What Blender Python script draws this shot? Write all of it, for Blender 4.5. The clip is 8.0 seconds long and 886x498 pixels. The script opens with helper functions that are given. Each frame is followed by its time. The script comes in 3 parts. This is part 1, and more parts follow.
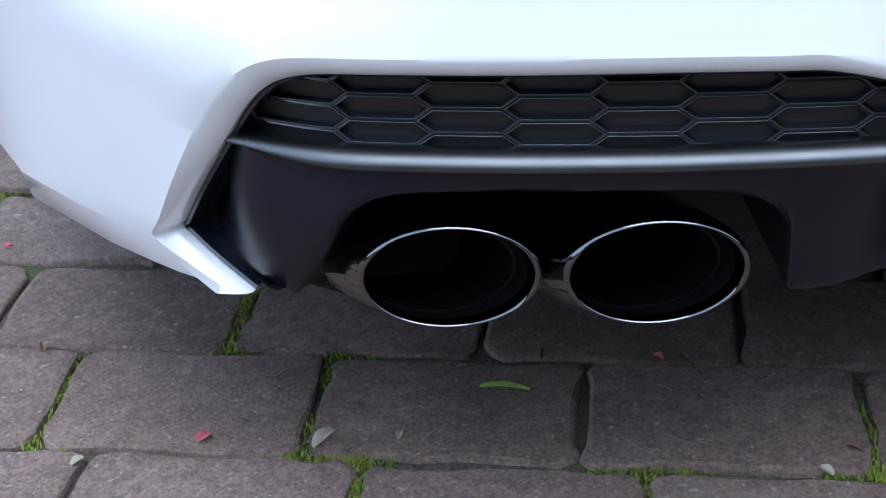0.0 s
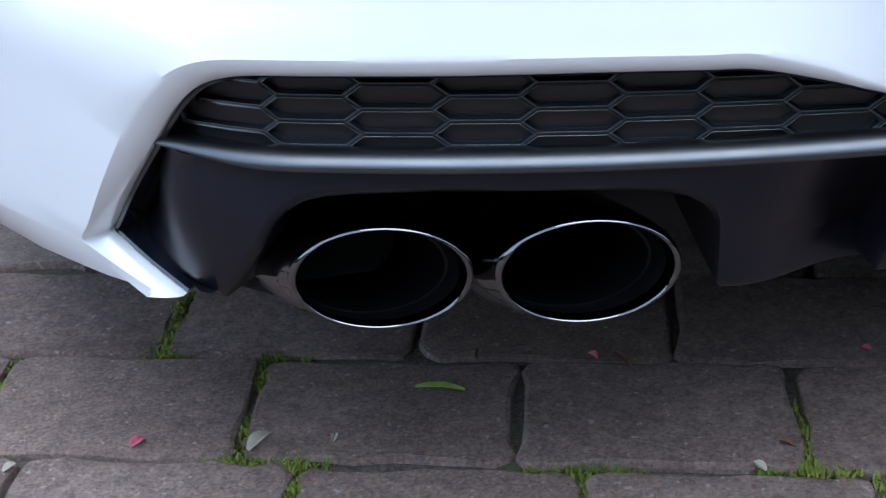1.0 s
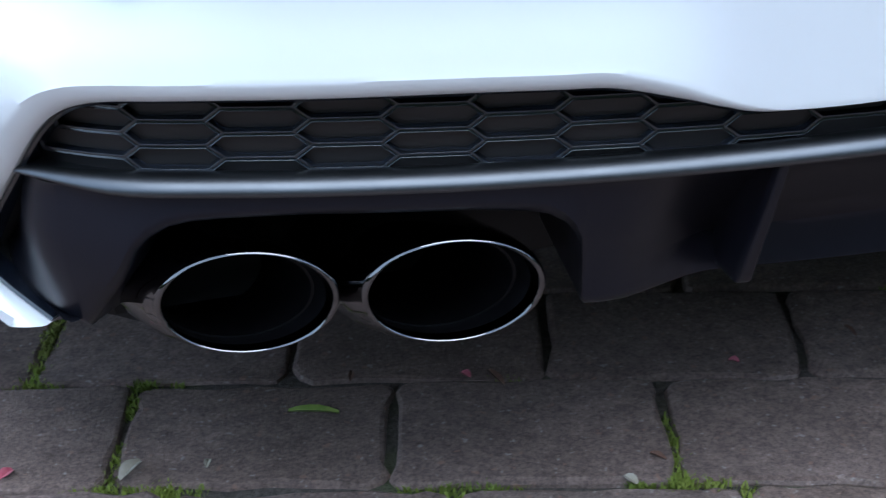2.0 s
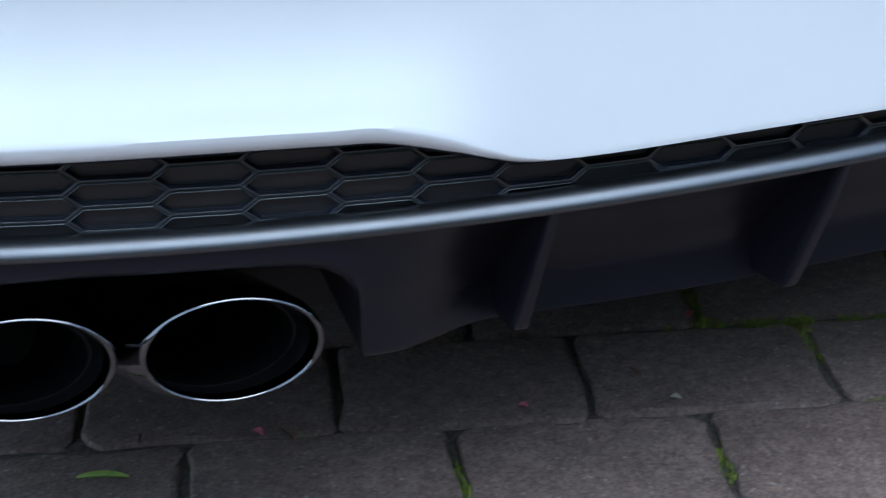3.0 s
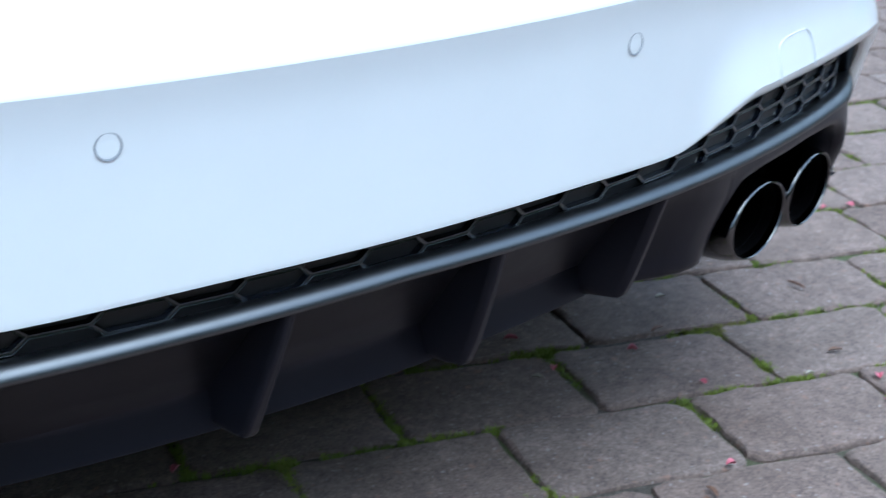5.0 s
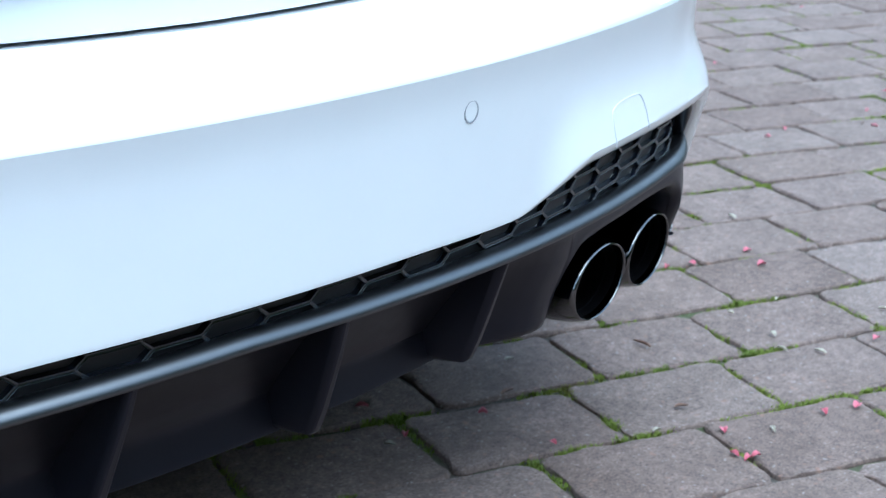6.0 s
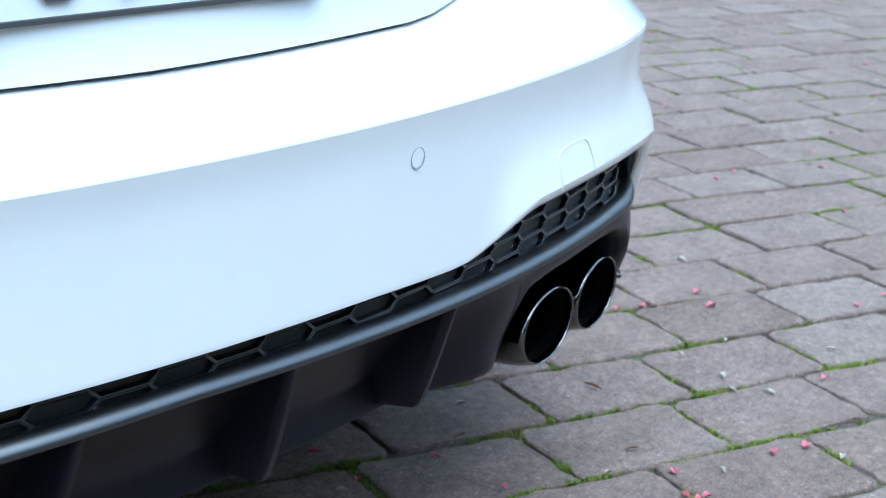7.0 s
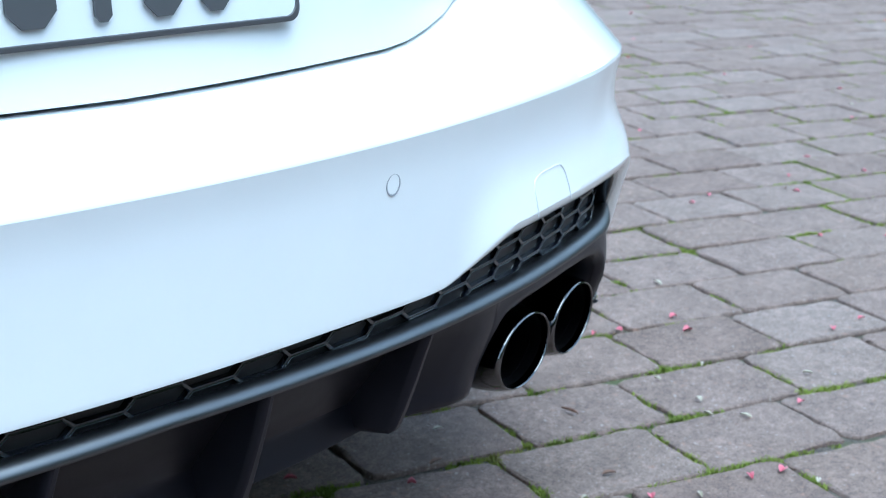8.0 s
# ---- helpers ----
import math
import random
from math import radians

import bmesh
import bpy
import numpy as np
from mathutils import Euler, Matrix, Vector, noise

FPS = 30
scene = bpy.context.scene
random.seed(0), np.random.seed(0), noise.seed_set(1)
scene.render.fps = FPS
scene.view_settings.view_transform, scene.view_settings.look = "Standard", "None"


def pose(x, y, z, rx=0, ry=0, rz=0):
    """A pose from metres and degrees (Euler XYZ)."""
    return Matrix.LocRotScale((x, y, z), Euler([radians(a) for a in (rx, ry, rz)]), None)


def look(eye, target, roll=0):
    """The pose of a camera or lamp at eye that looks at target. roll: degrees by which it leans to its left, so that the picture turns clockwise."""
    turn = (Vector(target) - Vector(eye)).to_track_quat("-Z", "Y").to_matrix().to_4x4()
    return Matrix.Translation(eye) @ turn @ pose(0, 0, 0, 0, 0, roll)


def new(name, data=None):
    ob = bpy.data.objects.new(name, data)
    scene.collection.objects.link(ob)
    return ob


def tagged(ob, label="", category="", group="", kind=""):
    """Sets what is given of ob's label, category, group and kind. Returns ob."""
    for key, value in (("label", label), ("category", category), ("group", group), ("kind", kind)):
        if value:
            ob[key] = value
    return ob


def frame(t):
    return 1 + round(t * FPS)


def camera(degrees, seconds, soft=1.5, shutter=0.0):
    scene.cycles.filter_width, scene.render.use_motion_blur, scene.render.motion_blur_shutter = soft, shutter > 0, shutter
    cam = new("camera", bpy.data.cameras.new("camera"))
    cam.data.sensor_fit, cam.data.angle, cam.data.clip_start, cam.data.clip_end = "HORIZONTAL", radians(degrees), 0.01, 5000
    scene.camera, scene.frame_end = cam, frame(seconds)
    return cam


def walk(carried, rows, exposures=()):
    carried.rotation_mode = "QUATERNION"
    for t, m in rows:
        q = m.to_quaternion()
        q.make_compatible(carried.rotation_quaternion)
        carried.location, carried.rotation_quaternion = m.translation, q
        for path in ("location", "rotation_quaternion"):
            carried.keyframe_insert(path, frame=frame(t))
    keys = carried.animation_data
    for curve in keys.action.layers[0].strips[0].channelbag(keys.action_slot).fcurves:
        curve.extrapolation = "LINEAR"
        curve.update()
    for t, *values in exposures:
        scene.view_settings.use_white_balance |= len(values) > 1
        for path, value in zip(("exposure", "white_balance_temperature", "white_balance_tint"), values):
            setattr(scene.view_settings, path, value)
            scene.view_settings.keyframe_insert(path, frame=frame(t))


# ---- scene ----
cam = camera(30.48, 8.0, soft=1.05, shutter=0.35)
cam.data.dof.use_dof, cam.data.dof.focus_distance, cam.data.dof.aperture_fstop = True, 1.07, 21.0
ROWS = [
    (0.0, -0.7138, -0.7246, 0.7218, 60.663, 3.011, -10.579),
    (0.5, -0.7127, -0.7260, 0.7218, 60.656, 2.784, -11.289),
    (1.0, -0.7088, -0.7253, 0.7213, 60.593, 2.478, -12.694),
    (2.5, -0.6884, -0.7360, 0.7242, 61.890, 1.020, -19.764),
    (3.0, -0.6775, -0.7417, 0.7263, 62.888, 0.362, -23.504),
    (3.5, -0.6644, -0.7474, 0.7300, 63.857, -0.364, -27.427),
    (4.0, -0.6514, -0.7517, 0.7335, 65.005, -1.173, -31.811),
    (4.5, -0.6422, -0.7595, 0.7377, 66.399, -1.837, -35.769),
    (5.0, -0.6341, -0.7677, 0.7410, 68.062, -2.403, -40.270),
    (6.5, -0.6314, -0.7858, 0.7472, 71.556, -2.583, -46.591),
    (7.0, -0.6321, -0.7891, 0.7492, 72.261, -2.607, -47.203),
    (7.5, -0.6316, -0.7899, 0.7504, 72.733, -2.630, -47.635),
    (8.0, -0.6312, -0.7904, 0.7517, 73.121, -2.678, -47.994),
]
EXPOSURES = [(0.0, 1.24, 5520, 9), (2.5, 1.18, 5330, 5), (5.0, 1.38, 5270, 1), (6.5, 1.42, 5220, -2), (8.0, 1.44, 5210, -3)]
walk(cam, [(t, pose(x, y, z, rx, ry, rz)) for t, x, y, z, rx, ry, rz in ROWS], EXPOSURES)

# ---- sky and sun: a bright, thinly overcast day ----
world = bpy.data.worlds.new("sky")
scene.world = world
world.use_nodes = True
wt = world.node_tree
sky = wt.nodes.new("ShaderNodeTexSky")
sky.sky_type = "NISHITA"
sky.sun_disc = False
sky.sun_elevation, sky.sun_rotation = radians(72), radians(189)
sky.air_density, sky.dust_density = 1.0, 1.0
wt.nodes["Background"].inputs["Strength"].default_value = 0.15
cloud_at = wt.nodes.new("ShaderNodeTexCoord")
cloud = wt.nodes.new("ShaderNodeTexNoise")
cloud.inputs["Scale"].default_value, cloud.inputs["Detail"].default_value = 2.2, 7.0
wt.links.new(cloud_at.outputs["Generated"], cloud.inputs["Vector"])
cover = wt.nodes.new("ShaderNodeMapRange")
cover.inputs["From Min"].default_value, cover.inputs["From Max"].default_value = 0.36, 0.60
cover.inputs["To Min"].default_value, cover.inputs["To Max"].default_value = 0.25, 0.97
wt.links.new(cloud.outputs["Fac"], cover.inputs["Value"])
veil = wt.nodes.new("ShaderNodeMix")
veil.data_type = "RGBA"
veil.inputs["B"].default_value = (5.6, 6.4, 7.3, 1)
wt.links.new(cover.outputs["Result"], veil.inputs["Factor"])
wt.links.new(sky.outputs["Color"], veil.inputs["A"])
wt.links.new(veil.outputs["Result"], wt.nodes["Background"].inputs["Color"])
sun = new("sun", bpy.data.lights.new("sun", "SUN"))
sun.data.energy, sun.data.angle, sun.data.color = 1.25, radians(52), (1.0, 0.97, 0.93)
sun.matrix_world = look((-0.2, -1.3, 4.0), (0, 0, 0))


# ---- materials ----
def material(name, base, rough=0.5, metal=0.0, coat=0.0, spec=0.5):
    m = bpy.data.materials.new(name)
    m.use_nodes = True
    b = m.node_tree.nodes["Principled BSDF"]
    b.inputs["Base Color"].default_value = (*base, 1)
    b.inputs["Roughness"].default_value = rough
    b.inputs["Metallic"].default_value = metal
    b.inputs["Coat Weight"].default_value = coat
    b.inputs["Coat Roughness"].default_value = 0.04
    b.inputs["Specular IOR Level"].default_value = spec
    return m


def noise_node(m, scale, detail=4.0, rough=0.6):
    n = m.node_tree.nodes.new("ShaderNodeTexNoise")
    n.inputs["Scale"].default_value, n.inputs["Detail"].default_value, n.inputs["Roughness"].default_value = scale, detail, rough
    c = m.node_tree.nodes.new("ShaderNodeTexCoord")
    m.node_tree.links.new(c.outputs["Object"], n.inputs["Vector"])
    return n


def ramp(m, source, stops):
    r = m.node_tree.nodes.new("ShaderNodeValToRGB")
    while len(r.color_ramp.elements) < len(stops):
        r.color_ramp.elements.new(0.5)
    for e, (at, colour) in zip(r.color_ramp.elements, stops):
        e.position, e.color = at, (*colour, 1)
    m.node_tree.links.new(source, r.inputs["Fac"])
    return r


def mix(m, kind, fac, a, b):
    n = m.node_tree.nodes.new("ShaderNodeMix")
    n.data_type, n.blend_type = "RGBA", kind
    for socket, value in ((n.inputs["Factor"], fac), (n.inputs["A"], a), (n.inputs["B"], b)):
        if hasattr(value, "is_linked"):
            m.node_tree.links.new(value, socket)
        elif isinstance(value, tuple):
            socket.default_value = (*value, 1)
        else:
            socket.default_value = value
    return n.outputs["Result"]


def bump(m, source, strength, distance):
    b = m.node_tree.nodes.new("ShaderNodeBump")
    b.inputs["Strength"].default_value, b.inputs["Distance"].default_value = strength, distance
    m.node_tree.links.new(source, b.inputs["Height"])
    m.node_tree.links.new(b.outputs["Normal"], m.node_tree.nodes["Principled BSDF"].inputs["Normal"])


def feed(m, socket, source):
    m.node_tree.links.new(source, m.node_tree.nodes["Principled BSDF"].inputs[socket])


PAINT = material("white_paint", (0.84, 0.85, 0.86), 0.30, coat=1.0)
peel = noise_node(PAINT, 260, 2)
bump(PAINT, peel.outputs["Fac"], 0.02, 0.001)
feed(PAINT, "Base Color", ramp(PAINT, noise_node(PAINT, 9, 5).outputs["Fac"], [(0.3, (0.83, 0.84, 0.85)), (0.7, (0.855, 0.865, 0.875))]).outputs["Color"])

PLASTIC = material("satin_dark_grey_plastic", (0.006, 0.006, 0.009), 0.36, spec=0.45)
PLASTIC.node_tree.nodes["Principled BSDF"].inputs["Specular Tint"].default_value = (0.72, 0.74, 0.92, 1)
feed(PLASTIC, "Base Color", ramp(PLASTIC, noise_node(PLASTIC, 14, 6).outputs["Fac"], [(0.3, (0.0045, 0.0045, 0.0075)), (0.7, (0.0065, 0.0065, 0.0100))]).outputs["Color"])
feed(PLASTIC, "Roughness", ramp(PLASTIC, noise_node(PLASTIC, 30, 5).outputs["Fac"], [(0.3, (0.33, 0.33, 0.33)), (0.7, (0.39, 0.39, 0.39))]).outputs["Color"])
bump(PLASTIC, noise_node(PLASTIC, 1800, 2).outputs["Fac"], 0.08, 0.0004)

# brighter metallic copy of the diffuser's material, for the sky highlight on the lip
SATIN = material("diffuser_grey_lit_lip", (0.17, 0.175, 0.185), 0.34, metal=1.0)
feed(SATIN, "Base Color", ramp(SATIN, noise_node(SATIN, 12, 5).outputs["Fac"], [(0.3, (0.108, 0.112, 0.120)), (0.7, (0.123, 0.128, 0.137))]).outputs["Color"])
feed(SATIN, "Roughness", ramp(SATIN, noise_node(SATIN, 40, 5).outputs["Fac"], [(0.3, (0.37, 0.37, 0.37)), (0.7, (0.43, 0.43, 0.43))]).outputs["Color"])
bump(SATIN, noise_node(SATIN, 1500, 2).outputs["Fac"], 0.05, 0.0003)
# black plastic; the blue in its base paints in the sky's reflection
GLOSS = material("gloss_black_sky_tinted", (0.006, 0.008, 0.014), 0.18, spec=1.0)
feed(GLOSS, "Roughness", ramp(GLOSS, noise_node(GLOSS, 60, 4).outputs["Fac"], [(0.3, (0.14, 0.14, 0.14)), (0.7, (0.20, 0.20, 0.20))]).outputs["Color"])
BACKING = material("matt_black_mesh_backing", (0.016, 0.014, 0.014), 0.45)
bump(BACKING, noise_node(BACKING, 900, 2).outputs["Fac"], 0.2, 0.0005)
# near-black for tray and walls; in the cavities the colour holds the shade
DARK = material("black_tray_and_cavity_shade", (0.008, 0.008, 0.009), 0.8)
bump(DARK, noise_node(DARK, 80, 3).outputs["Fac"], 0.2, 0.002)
CHROME = material("black_chrome", (0.15, 0.148, 0.152), 0.06, metal=1.0)
feed(CHROME, "Roughness", ramp(CHROME, noise_node(CHROME, 90, 5).outputs["Fac"], [(0.35, (0.04, 0.04, 0.04)), (0.75, (0.10, 0.10, 0.10))]).outputs["Color"])
# inside of the pipes: the shade of their depth is put into the colour
SLEEVE_SHADE = material("shade_black_inner_pipe", (0.0015, 0.0015, 0.002), 0.4, spec=0.2)
feed(SLEEVE_SHADE, "Roughness", ramp(SLEEVE_SHADE, noise_node(SLEEVE_SHADE, 70, 5).outputs["Fac"], [(0.3, (0.32, 0.32, 0.32)), (0.7, (0.46, 0.46, 0.46))]).outputs["Color"])
RUBBER = material("tyre_rubber", (0.02, 0.02, 0.02), 0.8)
bump(RUBBER, noise_node(RUBBER, 120, 3).outputs["Fac"], 0.3, 0.002)
ALLOY = material("grey_alloy", (0.35, 0.35, 0.36), 0.35, metal=0.9)
GROOVE = material("grey_seam", (0.30, 0.31, 0.34), 0.5)
SEAM_PALE = material("pale_seam", (0.72, 0.74, 0.77), 0.35)
PLATE = material("white_reflective_plate", (0.72, 0.74, 0.76), 0.3, coat=0.3)
INK = material("dark_grey_embossing", (0.07, 0.07, 0.075), 0.45)

STONE = material("weathered_concrete_paver", (0.2, 0.19, 0.18), 0.85)
info = STONE.node_tree.nodes.new("ShaderNodeObjectInfo")
geo = STONE.node_tree.nodes.new("ShaderNodeNewGeometry")
addr = STONE.node_tree.nodes.new("ShaderNodeMath")
addr.operation = "ADD"
STONE.node_tree.links.new(info.outputs["Random"], addr.inputs[0])
STONE.node_tree.links.new(geo.outputs["Random Per Island"], addr.inputs[1])
frac = STONE.node_tree.nodes.new("ShaderNodeMath")
frac.operation = "FRACT"
STONE.node_tree.links.new(addr.outputs[0], frac.inputs[0])
place = STONE.node_tree.nodes.new("ShaderNodeNewGeometry")


def stone_noise(scale, detail, rough=0.6):
    n = STONE.node_tree.nodes.new("ShaderNodeTexNoise")
    n.inputs["Scale"].default_value, n.inputs["Detail"].default_value, n.inputs["Roughness"].default_value = scale, detail, rough
    STONE.node_tree.links.new(place.outputs["Position"], n.inputs["Vector"])
    return n.outputs["Fac"]


tone = ramp(STONE, frac.outputs[0], [(0.0, (0.158, 0.111, 0.092)), (0.4, (0.188, 0.138, 0.118)), (0.75, (0.176, 0.126, 0.104)), (1.0, (0.206, 0.158, 0.137))])
blotch = ramp(STONE, stone_noise(14, 6, 0.65), [(0.3, (0.72, 0.70, 0.68)), (0.7, (1.12, 1.12, 1.12))])
grain = ramp(STONE, stone_noise(300, 5, 0.75), [(0.32, (0.50, 0.49, 0.48)), (0.5, (1.0, 1.0, 1.0)), (0.68, (1.5, 1.5, 1.5))])
col = mix(STONE, "MULTIPLY", 1.0, tone.outputs["Color"], blotch.outputs["Color"])
col = mix(STONE, "MULTIPLY", 1.0, col, grain.outputs["Color"])
mottle = ramp(STONE, stone_noise(70, 4, 0.7), [(0.34, (0.78, 0.76, 0.76)), (0.66, (1.22, 1.20, 1.20))])
col = mix(STONE, "MULTIPLY", 1.0, col, mottle.outputs["Color"])
speck = ramp(STONE, stone_noise(150, 2, 0.5), [(0.66, (0, 0, 0)), (0.74, (0.6, 0.6, 0.6))])
col = mix(STONE, "MIX", speck.outputs["Color"], col, (0.36, 0.33, 0.31))
rust = ramp(STONE, stone_noise(95, 2, 0.5), [(0.66, (0, 0, 0)), (0.72, (0.7, 0.7, 0.7))])
col = mix(STONE, "MIX", rust.outputs["Color"], col, (0.26, 0.15, 0.11))
feed(STONE, "Base Color", col)
bump(STONE, stone_noise(300, 6, 0.75), 0.55, 0.003)

SOIL = material("gritty_joint_soil", (0.07, 0.06, 0.05), 0.95)
feed(SOIL, "Base Color", mix(SOIL, "MIX", ramp(SOIL, noise_node(SOIL, 7, 5).outputs["Fac"], [(0.48, (0, 0, 0)), (0.62, (1, 1, 1))]).outputs["Color"],
                             ramp(SOIL, noise_node(SOIL, 220, 4).outputs["Fac"], [(0.3, (0.045, 0.037, 0.030)), (0.7, (0.13, 0.108, 0.088))]).outputs["Color"], (0.07, 0.085, 0.03)))
bump(SOIL, noise_node(SOIL, 260, 5).outputs["Fac"], 0.8, 0.006)
FAR = material("distant_paving", (0.2, 0.19, 0.185), 0.9)
brick = FAR.node_tree.nodes.new("ShaderNodeTexBrick")
brick.inputs["Scale"].default_value = 1.0
brick.inputs["Brick Width"].default_value, brick.inputs["Row Height"].default_value, brick.inputs["Mortar Size"].default_value = 0.21, 0.14, 0.006
for socket, c in (("Color1", (0.225, 0.18, 0.158)), ("Color2", (0.25, 0.20, 0.178)), ("Mortar", (0.09, 0.085, 0.05))):
    brick.inputs[socket].default_value = (*c, 1)
fc = FAR.node_tree.nodes.new("ShaderNodeTexCoord")
FAR.node_tree.links.new(fc.outputs["Object"], brick.inputs["Vector"])
feed(FAR, "Base Color", brick.outputs["Color"])

MOSS = material("green_moss", (0.09, 0.13, 0.02), 0.9)
feed(MOSS, "Base Color", ramp(MOSS, noise_node(MOSS, 12, 4).outputs["Fac"], [(0.3, (0.110, 0.150, 0.022)), (0.55, (0.195, 0.240, 0.032)), (0.75, (0.225, 0.205, 0.062))]).outputs["Color"])
PINK = material("pink_petal", (0.55, 0.10, 0.16), 0.6)
feed(PINK, "Base Color", ramp(PINK, noise_node(PINK, 90, 3).outputs["Fac"], [(0.3, (0.42, 0.06, 0.10)), (0.7, (0.62, 0.22, 0.26))]).outputs["Color"])
PALE = material("pale_dry_leaf", (0.55, 0.5, 0.4), 0.7)
feed(PALE, "Base Color", ramp(PALE, noise_node(PALE, 80, 3).outputs["Fac"], [(0.3, (0.32, 0.28, 0.20)), (0.7, (0.54, 0.49, 0.42))]).outputs["Color"])
BROWN = material("brown_dry_leaf", (0.16, 0.08, 0.05), 0.7)
feed(BROWN, "Base Color", ramp(BROWN, noise_node(BROWN, 80, 3).outputs["Fac"], [(0.3, (0.10, 0.05, 0.035)), (0.7, (0.24, 0.13, 0.08))]).outputs["Color"])
GREEN = material("fresh_green_leaf", (0.22, 0.30, 0.04), 0.55)
feed(GREEN, "Base Color", ramp(GREEN, noise_node(GREEN, 80, 3).outputs["Fac"], [(0.3, (0.16, 0.24, 0.03)), (0.7, (0.30, 0.36, 0.07))]).outputs["Color"])


# ---- mesh helpers ----
def mesh_of(name, verts, faces, mat, sharp=35):
    me = bpy.data.meshes.new(name)
    me.from_pydata([tuple(v) for v in verts], [], faces)
    me.validate()
    bm = bmesh.new()
    bm.from_mesh(me)
    bmesh.ops.recalc_face_normals(bm, faces=bm.faces)
    bm.to_mesh(me)
    bm.free()
    me.shade_smooth()
    me.set_sharp_from_angle(angle=radians(sharp))
    me.materials.append(mat)
    return me


def part(name, verts, faces, mat, parent, label="", sharp=35):
    ob = new(name, mesh_of(name, verts, faces, mat, sharp))
    ob.parent = parent
    return tagged(ob, label)


def grid_faces(rows, cols, start=0, wrap=False):
    out = []
    for r in range(rows - 1):
        for c in range(cols if wrap else cols - 1):
            d = (c + 1) % cols
            out.append((start + r * cols + c, start + r * cols + d, start + (r + 1) * cols + d, start + (r + 1) * cols + c))
    return out


def sheet(rows, wrap=False):
    """Verts and faces of a net of points, row by row."""
    return [p for row in rows for p in row], grid_faces(len(rows), len(rows[0]), 0, wrap)


def merge(*pieces):
    verts, faces = [], []
    for v, f in pieces:
        faces += [tuple(i + len(verts) for i in face) for face in f]
        verts += list(v)
    return verts, faces


def smooth01(a, lo, hi):
    k = min(1.0, max(0.0, (a - lo) / (hi - lo)))
    return k * k * (3 - 2 * k)


def spline(points, n):
    """n points along a smooth line through the given ones, knot by knot."""
    pts = [np.array(p, float) for p in points]
    out = []
    for s in np.linspace(0, len(pts) - 1, n):
        i = min(int(s), len(pts) - 2)
        f = s - i
        p0, p1, p2, p3 = pts[max(i - 1, 0)], pts[i], pts[i + 1], pts[min(i + 2, len(pts) - 1)]
        out.append(0.5 * (2 * p1 + (p2 - p0) * f + (2 * p0 - 5 * p1 + 4 * p2 - p3) * f * f + (3 * p1 - p0 - 3 * p2 + p3) * f ** 3))
    return out


# ---- the car's plan line: one half of the bumper seen from above ----
def tail(x):
    return 0.29 * x * x - 0.013 + 3.0 * max(0.0, x - 0.62) ** 2


_plan = [(x, tail(x)) for x in np.linspace(0, 0.80, 161)]
_y0 = tail(0.80)
for k in np.linspace(0, 1, 40)[1:]:
    _plan.append(((1 - k) ** 2 * 0.80 + 2 * k * (1 - k) * 0.872 + k * k * 0.908, (1 - k) ** 2 * _y0 + 2 * k * (1 - k) * (_y0 + 0.11) + k * k * 0.62))
_plan += [(0.908, y) for y in np.linspace(0.62, 1.05, 20)[1:]]
_plan = np.array(_plan)
_step = np.diff(_plan, axis=0)
_arc = np.concatenate([[0], np.cumsum(np.hypot(_step[:, 0], _step[:, 1]))])
_tan = np.gradient(_plan, _arc, axis=0)
ARC_END = _arc[-1]


def arc(x):
    return float(np.interp(x, _plan[:200, 0], _arc[:200]))


def skin(side, u, z, off):
    """A point on the tail: u metres round from the middle, z up, off metres in from the outer skin."""
    x, y = np.interp(u, _arc, _plan[:, 0]), np.interp(u, _arc, _plan[:, 1])
    tx, ty = np.interp(u, _arc, _tan[:, 0]), np.interp(u, _arc, _tan[:, 1])
    return (side * (x - ty * off), y + tx * off, z)


def at_x(x, z, off):
    return skin(1 if x >= 0 else -1, arc(abs(x)), z, off)


def lip_z(x):
    return float(np.interp(abs(x), [0, 0.16, 0.30, 0.35, 0.46, 0.55, 0.71], [0.3296, 0.3265, 0.3228, 0.3217, 0.3195, 0.3187, 0.3190]))


car = tagged(new("car"), "white saloon car with dark diffuser and four oval tailpipes on pavers", "car")

# ---- white bumper shell ----
EDGE = [(0.0, 0.3515), (0.15, 0.351), (0.265, 0.348), (0.2994, 0.3479), (0.3197, 0.3531), (0.3431, 0.3613), (0.3791, 0.3705), (0.411, 0.3716), (0.46, 0.372), (0.547, 0.3712), (0.6057, 0.3711), (0.6396, 0.3706), (0.6589, 0.3674), (0.6728, 0.3602), (0.6855, 0.3461), (0.7007, 0.3217), (0.7261, 0.2767), (0.7426, 0.2442), (0.7471, 0.2359), (0.7422, 0.229), (0.7279, 0.2153), (0.7094, 0.2017)]
RIDGE = [(0.0, 0.353), (0.15, 0.3525), (0.265, 0.3495), (0.2992, 0.3527), (0.3227, 0.3616), (0.3475, 0.373), (0.381, 0.3825), (0.4123, 0.3833), (0.4605, 0.3839), (0.546, 0.3836), (0.6038, 0.3833), (0.6432, 0.3833), (0.665, 0.3807), (0.6809, 0.3721), (0.6943, 0.356), (0.7086, 0.3329), (0.7304, 0.2858), (0.7453, 0.2498), (0.7531, 0.2344), (0.7494, 0.2259), (0.7366, 0.2136), (0.7223, 0.2035)]
CREASE = 0.483
